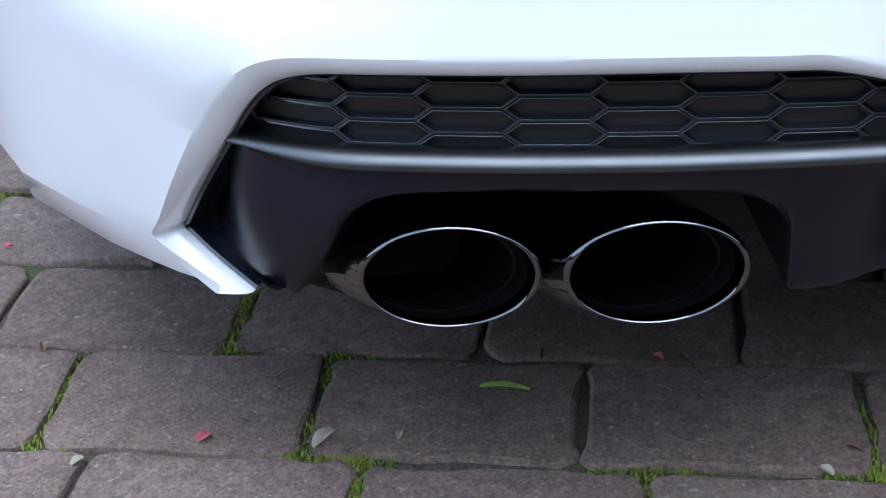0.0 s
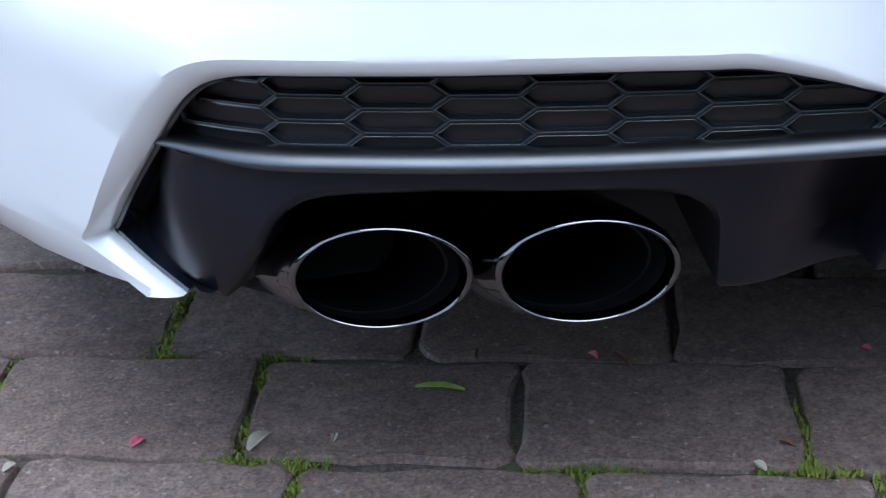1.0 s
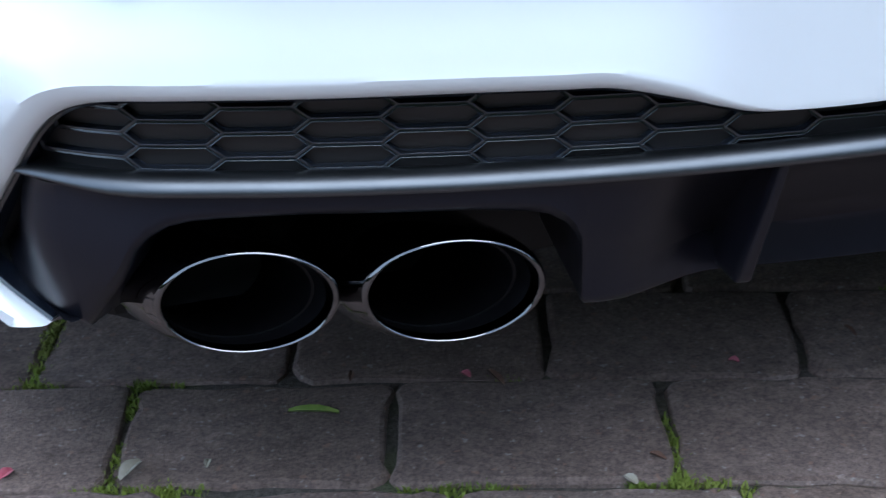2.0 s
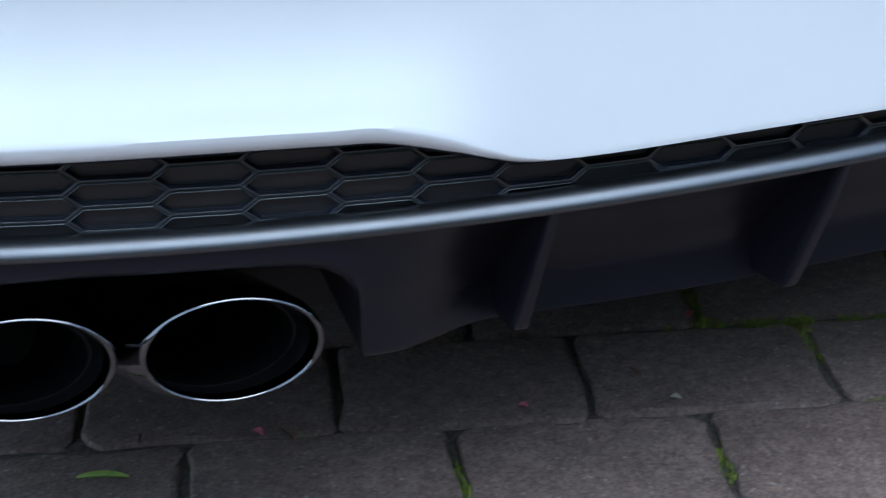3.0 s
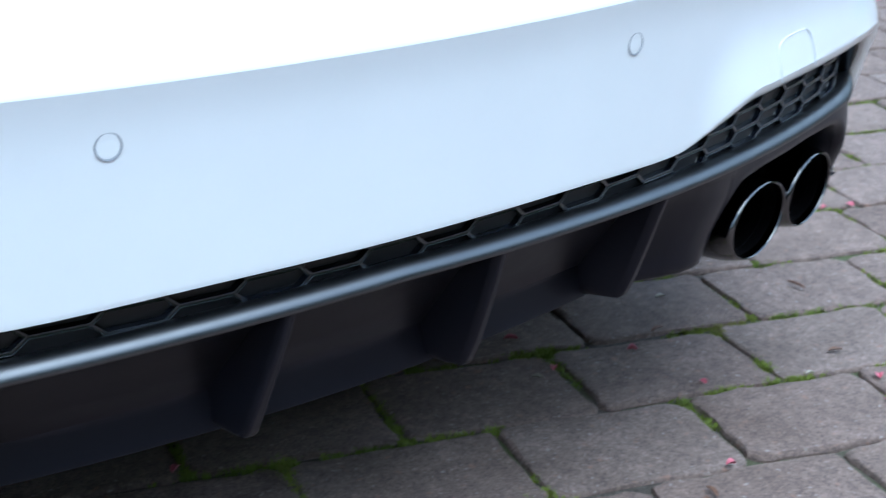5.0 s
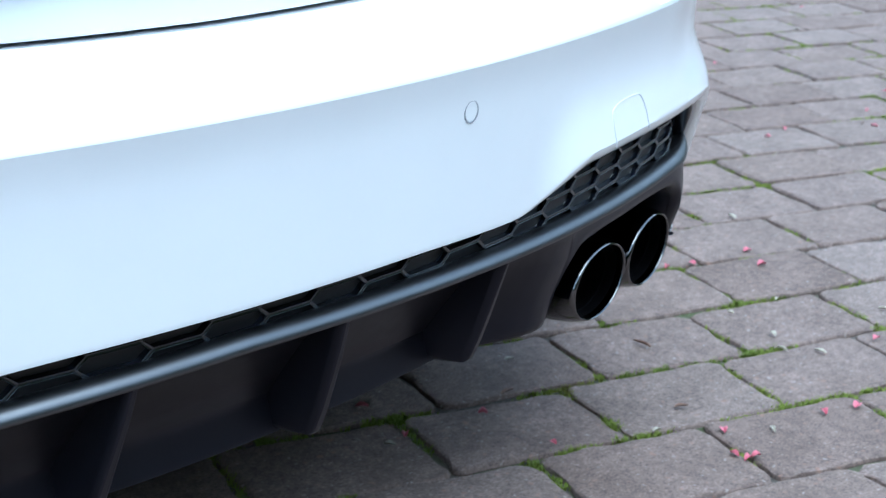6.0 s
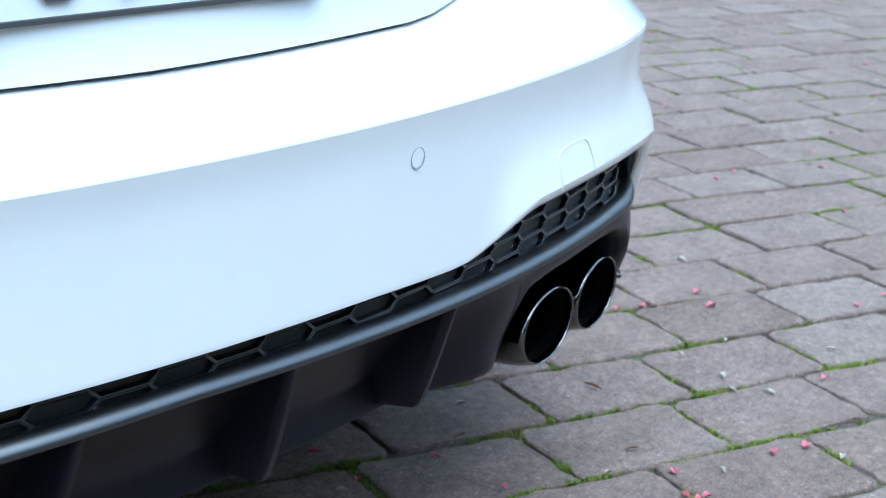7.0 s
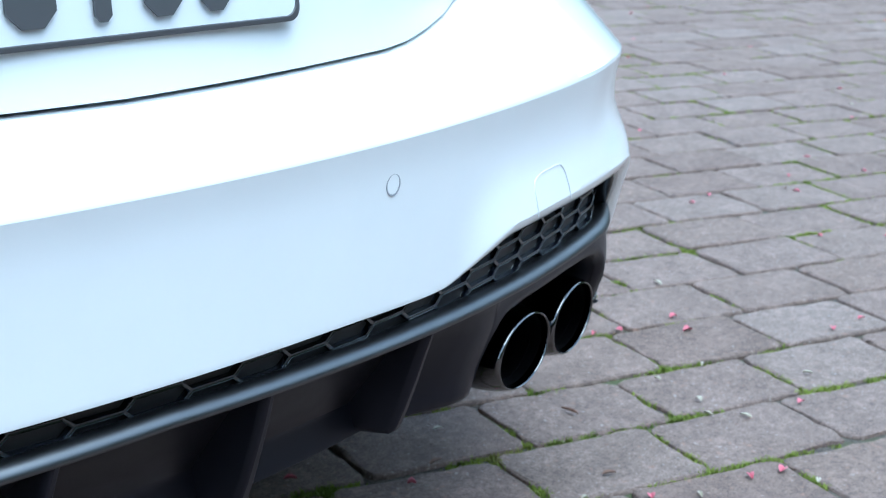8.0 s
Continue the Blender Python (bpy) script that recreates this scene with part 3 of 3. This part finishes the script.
# ---- parking sensors, tow cover, plate ----
def sensor(x, z):
    n = 40
    m = Matrix.Translation(at_x(x, z, skin_off(z)))
    eps = .01
    tx = Vector(at_x(x + eps, z, skin_off(z))) - Vector(at_x(x - eps, z, skin_off(z)))
    tx.normalize()
    out = Vector((tx.y, -tx.x, 0))

    def at(r, h, k):
        p = m.translation + tx * (r * math.cos(2 * math.pi * k / n)) + Vector((0, 0, r * math.sin(2 * math.pi * k / n))) + out * h
        return tuple(p)

    ring = part("parking_sensor", *sheet([[at(r, h, k) for k in range(n)] for r, h in ((.0085, -.002), (.0085, .0005), (.0081, .0006), (.0074, .0003), (.0074, -.002))], True), GROOVE, car, "round parking sensor with a grey seam")
    part("sensor_face", *sheet([[at(r, h, k) for k in range(n)] for r, h in ((.0074, -.0008), (.0071, .0001), (.0040, .0003), (.0002, .0003))], True), PAINT, ring, "white painted sensor face")


for x, z in ((-.632, .446), (-.212, .449), (.212, .449), (.765, .446)):
    sensor(x, z)

corner = [(.4245, .3790), (.4232, .391), (.4228, .4030), (.4258, .4105), (.4379, .4142), (.4560, .4150), (.4695, .4150), (.4797, .4127), (.4862, .4060), (.4905, .3925), (.4925, .3805)]
line = spline(corner, 61)
inset = [np.array((.463, .395)) + (np.array(p) - np.array((.463, .395))) * .978 for p in line]
rows = []
for p, q in zip(line, inset):
    f = 0.010 * (1 - smooth01((p[1] - .382) / .101, -0.08, 0.52)) - 0.0
    rows.append([at_x(p[0], p[1], skin_off(p[1]) - f - .0002), at_x(p[0] * .5 + q[0] * .5, p[1] * .5 + q[1] * .5, skin_off(p[1]) - f - .0012), at_x(q[0], q[1], skin_off(p[1]) - f - .0002)])
tow = part("tow_eye_cover", *sheet(rows), SEAM_PALE, car, "rounded tow-eye cover seam in the white bumper")

plate_z0, plate_z1, plate_x = .5700, .7300, .153


def on_plate(x, z, lift):
    base = at_x(0, .57, .0505)
    lean = .16
    return (x, base[1] + .10 * x * x + (z - plate_z0) * lean - lift, z)


plate_line = []
for cx, cz, a0 in ((plate_x - .01, plate_z1 - .01, 0), (-plate_x + .01, plate_z1 - .01, 90), (-plate_x + .01, plate_z0 + .01, 180), (plate_x - .01, plate_z0 + .01, 270)):
    for k in range(7):
        a = radians(a0 + 15 * k)
        plate_line.append((cx + .01 * math.cos(a), cz + .01 * math.sin(a)))
mid_plate = np.array((0, (plate_z0 + plate_z1) / 2))


def shrink(d):
    return [(x - math.copysign(d, x), z - math.copysign(d, z - mid_plate[1])) for x, z in plate_line]


rows = [[on_plate(x, z, q) for x, z in line_] for line_, q in ((plate_line, -.005), (plate_line, .0012), (shrink(.0012), .002), (shrink(.0035), .002), (shrink(.004), .0010))]
plate = part("number_plate", *sheet(rows, True), INK, car, "white number plate with dark rim on the boot lid")
inner = [on_plate(x, z, .0011) for x, z in shrink(.0038)]
part("plate_face", inner, [tuple(range(len(inner)))], PLATE, plate, "white reflective plate face")
for x, w in ((-.068, .036), (-.016, .013), (.032, .031), (.076, .026)):
    z0, z1 = plate_z0 + .0130, plate_z0 + .0680
    c = min(.010, w * .3)
    loop = [(x - w / 2 + c, z0), (x + w / 2 - c, z0), (x + w / 2, z0 + c), (x + w / 2, z1 - c), (x + w / 2 - c, z1), (x - w / 2 + c, z1), (x - w / 2, z1 - c), (x - w / 2, z0 + c)]
    v = [on_plate(p, q, .0012) for p, q in loop] + [on_plate(p, q, .0028) for p, q in loop]
    part("embossed_bar", v, grid_faces(2, 8, 0, True) + [tuple(range(8, 16))], INK, plate, "plain dark embossed bar")

# ---- ground ----
rows = [[(x, y, -.03) for y in (-600, -60, -12, 0, 12, 60, 600)] for x in (-600, -60, -12, 0, 12, 60, 600)]
ground = new("ground", mesh_of("ground", *sheet(rows), FAR))
tagged(ground, "grey paved ground reaching to the horizon", "ground", kind="structure")
TH, PW, PH = -0.3091, 0.210, 0.140
GX, GY = -0.6693, 0.2634
ct, st = math.cos(TH), math.sin(TH)


def paving(u, v):
    return GX + u * ct - v * st, GY + u * st + v * ct


U0, U1, V0, V1 = -4.2, 6.3, -5.0, 5.2
rows = [[(*paving(u, v), -.0064 + .003 * noise.noise(Vector((u * 3, v * 3, 0)))) for v in np.linspace(V0, V1, 80)] for u in np.linspace(U0, U1, 80)]
pavement = new("pavement", mesh_of("pavement", *sheet(rows), SOIL))
tagged(pavement, "drive of weathered grey concrete pavers with mossy joints", "pavement", kind="structure")

ROW_SHIFT = {-1: -.807, 0: -1.044, 1: -.470, 2: .117, 3: .392, 4: .83, 5: .05, 6: .60}
rng = random.Random(7)


def paver_mesh(seed):
    r = random.Random(seed)
    hx, hy = (PW - .0036) / 2 + r.uniform(-.0016, .0012), (PH - .0036) / 2 + r.uniform(-.0014, .0012)
    loop = []
    for cx, cy, a0 in ((1, 1, 0), (-1, 1, 90), (-1, -1, 180), (1, -1, 270)):
        q = r.uniform(.006, .020)
        for k in range(3):
            a = radians(a0 + 45 * k)
            loop.append((cx * (hx - q) + q * math.cos(a) + r.uniform(-.0025, .0012), cy * (hy - q) + q * math.sin(a) + r.uniform(-.0025, .0012)))
    for n, along in ((7, 0), (5, 1)):
        for sgn in (-1, 1):
            for k in range(1, n):
                f = -1 + 2 * k / n
                if abs(f) < .85:
                    d = r.uniform(-.0046, .0018)
                    loop.append((f * hx, sgn * (hy + d)) if along == 0 else (sgn * (hx + d), f * hy))
    loop = [p for _, p in sorted((math.atan2(p[1], p[0]), p) for p in loop)]
    n = len(loop)
    rings = [[(x, y, -.03) for x, y in loop], [(x, y, -.0045) for x, y in loop]]
    for d, z in ((.0012, -.0014), (.0045, 0.0)):
        rings.append([(x - math.copysign(d * r.uniform(.5, 1.5), x), y - math.copysign(d * r.uniform(.5, 1.5), y), z + r.uniform(-.0006, .0003)) for x, y in loop])
    v, f = sheet(rings, True)
    f.append(tuple(range(len(v) - n, len(v))))
    return v, f


kinds = [paver_mesh(100 + k) for k in range(20)]
paver_meshes = [mesh_of("paver", v, f, STONE, 16) for v, f in kinds]
placed = []
for row in range(int(V0 / PH) + 1, int(V1 / PH) - 1):
    shift = ROW_SHIFT.get(row, None)
    shift = (row % 2) * .5 + rng.uniform(-.16, .16) if shift is None else shift
    for col in range(int(U0 / PW), int(U1 / PW)):
        u = PW * (col + .5 + shift - math.floor(shift))
        v = PH * (row + .5)
        if U0 + .12 < u < U1 - .12:
            x, y = paving(u, v)
            placed.append((x, y, rng.randrange(len(kinds)), rng.choice((0, 180)) + rng.uniform(-.9, .9), rng.uniform(-.6, .6), rng.uniform(-.5, .5), rng.uniform(-.0022, .0018)))
near = sorted(placed, key=lambda p: math.hypot((p[0] - .35) / 1.5, p[1] - .3))
rest_v, rest_f = [], []
for i, (x, y, k, turn, rx, ry, dz) in enumerate(near):
    m = pose(x, y, dz, rx, ry, math.degrees(TH) + turn)
    if i < 300:
        ob = new("paver", paver_meshes[k])
        ob.parent = pavement
        ob.matrix_basis = m
    else:
        v, f = kinds[k]
        rest_f += [tuple(j + len(rest_v) for j in face) for face in f]
        rest_v += [tuple(m @ Vector(p)) for p in v]
far_pavers = new("paver_field", mesh_of("paver_field", rest_v, rest_f, STONE, 16))
far_pavers.parent = pavement
tagged(far_pavers, "weathered grey pavers farther off", kind="stuff")

# ---- moss in the joints ----
TUFTS = [(-.71, .44), (-.64, .40), (-.86, .44), (-.88, .38), (-.88, .35), (-.84, .31), (-.46, .22), (-.25, .20), (-.27, .15), (-.25, .27), (-.36, .31), (-.62, .24), (-.71, .48),
         (.04, .37), (-.09, .36), (.26, .35), (.24, .29), (.35, .38), (.48, .34), (.31, .24), (.45, .29), (.54, .16), (.76, .28), (.64, .14), (.88, .37), (.94, .18), (1.2, .23), (.84, .06), (.92, .02), (1.14, .10)]
green = random.Random(11)
mv, mf = [], []


def blade(x, y, h, w):
    a, lean = green.uniform(0, 6.283), green.uniform(.1, .9)
    b = a + 1.5708 + green.uniform(-.6, .6)
    dx, dy = math.cos(a) * w, math.sin(a) * w
    tx, ty = x + math.cos(b) * h * lean, y + math.sin(b) * h * lean
    z = -.0062
    i = len(mv)
    mx, my = x + (tx - x) * .4, y + (ty - y) * .4
    mv.extend([(x - dx, y - dy, z), (x + dx, y + dy, z), (mx + dx * .8, my + dy * .8, z + h * .65), (mx - dx * .8, my - dy * .8, z + h * .65), (tx, ty, z + h)])
    mf.extend([(i, i + 1, i + 2, i + 3), (i + 3, i + 2, i + 4)])


def grow(x, y):
    d = noise.noise(Vector((x * 2.1, y * 2.1, 3.3))) * .9 + noise.noise(Vector((x * 11, y * 11, 7.7))) * 1.3
    d += .30 * smooth01(x, 0, 1.0)
    for ax, ay in TUFTS:
        q = math.hypot(x - ax, y - ay)
        if q < .06:
            d += 1.0 - q / .06
    if d < .34 - .16 * smooth01(x, .1, .9):
        return
    n = int(9 + 26 * min(1, d))
    for _ in range(n):
        blade(x + green.gauss(0, .0042), y + green.gauss(0, .0042), green.uniform(.003, .0055 + .0030 * min(1, d)), green.uniform(.0005, .0012))


for x, y, k, turn, rx, ry, dz in near:
    if -1.6 < x < 4.6 and -.8 < y < 3.2:
        coarse = 1 if math.hypot(x - .3, y) < 2 else 2
        for n, side in ((26 // coarse, 0), (17 // coarse, 1)):
            for i in range(n):
                f = green.uniform(-.5, .5)
                u, v = (f * PW, PH / 2) if side == 0 else (PW / 2, f * PH)
                grow(x + u * ct - v * st, y + u * st + v * ct)
moss = new("moss", mesh_of("moss", mv, mf, MOSS, 80))
tagged(moss, "bright green moss tufts growing in the paver joints", "moss", kind="stuff")

# ---- fallen petals and leaves ----
bits = random.Random(5)


def scrap(name, mat, label, group, x, y, length, width, curl, category):
    """A small curled petal or leaf lying on the pavers."""
    turn, tip = bits.uniform(0, 360), bits.uniform(-8, 8)
    rows = []
    for i in range(6):
        f = i / 5
        half = width / 2 * math.sin(math.pi * (.08 + .86 * f)) ** .7
        z = curl * math.sin(math.pi * f) + bits.uniform(0, .0006)
        rows.append([((f - .5) * length, half * q, .0004 + z * (.4 if q == 0 else 1) + abs(q) * curl * .5) for q in (-1, -.5, 0, .5, 1)])
    v, f = sheet(rows)
    n = len(v)
    v = v + [(a, b, c - .0004) for a, b, c in v]
    f = f + [tuple(n + i for i in face[::-1]) for face in f]
    ob = new(name, mesh_of(name, v, f, mat, 60))
    ob.matrix_basis = pose(x, y, .0016, tip, 0, turn)
    return tagged(ob, label, category, group)


PETALS = [(1.09, .43), (1.13, .43), (1.21, .36), (1.37, .22), (1.09, .11), (.85, .04), (.89, .02), (.73, .08), (.69, .04), (.69, .025), (.70, .03), (.47, .37), (.56, .28), (.46, .29), (1.87, .75), (1.80, .74),
          (2.03, .66), (2.12, .73), (3.38, 1.6), (3.03, 1.12), (2.74, .93), (1.57, .77), (1.79, .48), (2.01, .47), (-.74, .31), (-.38, .32), (-.91, .66), (-.17, .27), (.20, .15), (.56, .18), (.45, .05), (.04, .345)]
for x, y in PETALS + [(bits.uniform(1.2, 4.4), bits.uniform(-.2, 2.6)) for _ in range(48)]:
    scrap("petal", PINK, "small pink fallen petal on the pavers", "fallen petals", x + bits.uniform(-.006, .006), y + bits.uniform(-.006, .006), bits.uniform(.008, .014), bits.uniform(.006, .010), bits.uniform(.002, .004), "petal")
for x, y in [(bits.uniform(.6, 3.6), bits.uniform(-.2, 1.8)) for _ in range(14)] + [(1.11, .27), (1.02, .28), (1.19, .16), (.97, .17), (.77, .05), (.90, -.02), (.67, .13), (.69, .36), (.43, .29), (-.31, .15), (-.05, .23), (-.60, .27), (-.84, .30)]:
    scrap("dry_leaf", PALE, "small pale dry leaf scrap on the pavers", "pale leaf scraps", x, y, bits.uniform(.008, .020), bits.uniform(.004, .008), .002, "leaf")
for x, y in [(.85, .29), (.74, .15), (.62, .30), (-.87, .47), (-.47, .35), (-.36, .31), (-.28, .17), (-.06, .28), (.38, .02), (2.03, .69), (.40, .03)]:
    scrap("brown_leaf", BROWN, "narrow brown dry leaf on the pavers", "brown leaves", x, y, bits.uniform(.014, .026), bits.uniform(.004, .007), .002, "leaf")
scrap("white_leaf", PALE, "pale curled leaf lying in a paver joint", "", -.656, .280, .026, .012, .004, "leaf")
scrap("green_leaf", GREEN, "narrow fresh green leaf on a paver", "", -.510, .310, .040, .009, .003, "leaf").rotation_euler[2] = radians(-22)

# ---- unseen hedges, added to close the drive and block low sky light ----
HEDGE = material("dark_hedge_leaves", (0.05, 0.075, 0.025), 0.6)
feed(HEDGE, "Base Color", ramp(HEDGE, noise_node(HEDGE, 3, 5).outputs["Fac"], [(0.3, (0.030, 0.045, 0.018)), (0.7, (0.075, 0.105, 0.035))]).outputs["Color"])
leafy = random.Random(21)


def hedge(x0, y0, x1, y1, high, leaves, label):
    """An added light blocker: a clipped but uneven wall of leaves between two points of the drive."""
    run = math.hypot(x1 - x0, y1 - y0)
    ex, ey = (x1 - x0) / run, (y1 - y0) / run
    hv, hf = sheet([[(x0 + ex * s - ey * -.3, y0 + ey * s + ex * -.3, z) for z in np.linspace(0, high * .93, 13)] for s in np.linspace(0, run, 40)])
    for _ in range(leaves):
        s, z = leafy.uniform(0, run), leafy.uniform(0, high * 1.12)
        bulge = noise.noise(Vector((x0 + ex * s, (y0 + ey * s) * .8, z * .8 + 2)))
        if z > high * (1 + .16 * bulge):
            continue
        d = .35 * bulge + leafy.uniform(-.35, .1)
        m = pose(x0 + ex * s - ey * d, y0 + ey * s + ex * d, z, leafy.uniform(0, 360), leafy.uniform(0, 360), leafy.uniform(0, 360))
        l, w = leafy.uniform(.05, .11), leafy.uniform(.03, .05)
        i = len(hv)
        hv += [tuple(m @ Vector(q)) for q in ((-l, 0, 0), (0, -w, .01), (l, 0, 0), (0, w, .01))]
        hf.append((i, i + 1, i + 2, i + 3))
    return tagged(new("hedge", mesh_of("hedge", hv, hf, HEDGE, 60)), label, "hedge", kind="stuff")


hedge(-8.5, -4.6, 8.5, -4.6, 3.7, 15000, "unseen tall dense dark green hedge added to block low sky light")
hedge(-8.5, 12.0, -8.5, -4.6, 1.1, 5000, "unseen low dark green hedge added beside the drive")
hedge(8.5, -4.6, 8.5, 12.0, 2.4, 7000, "unseen dark green hedge added across the drive")
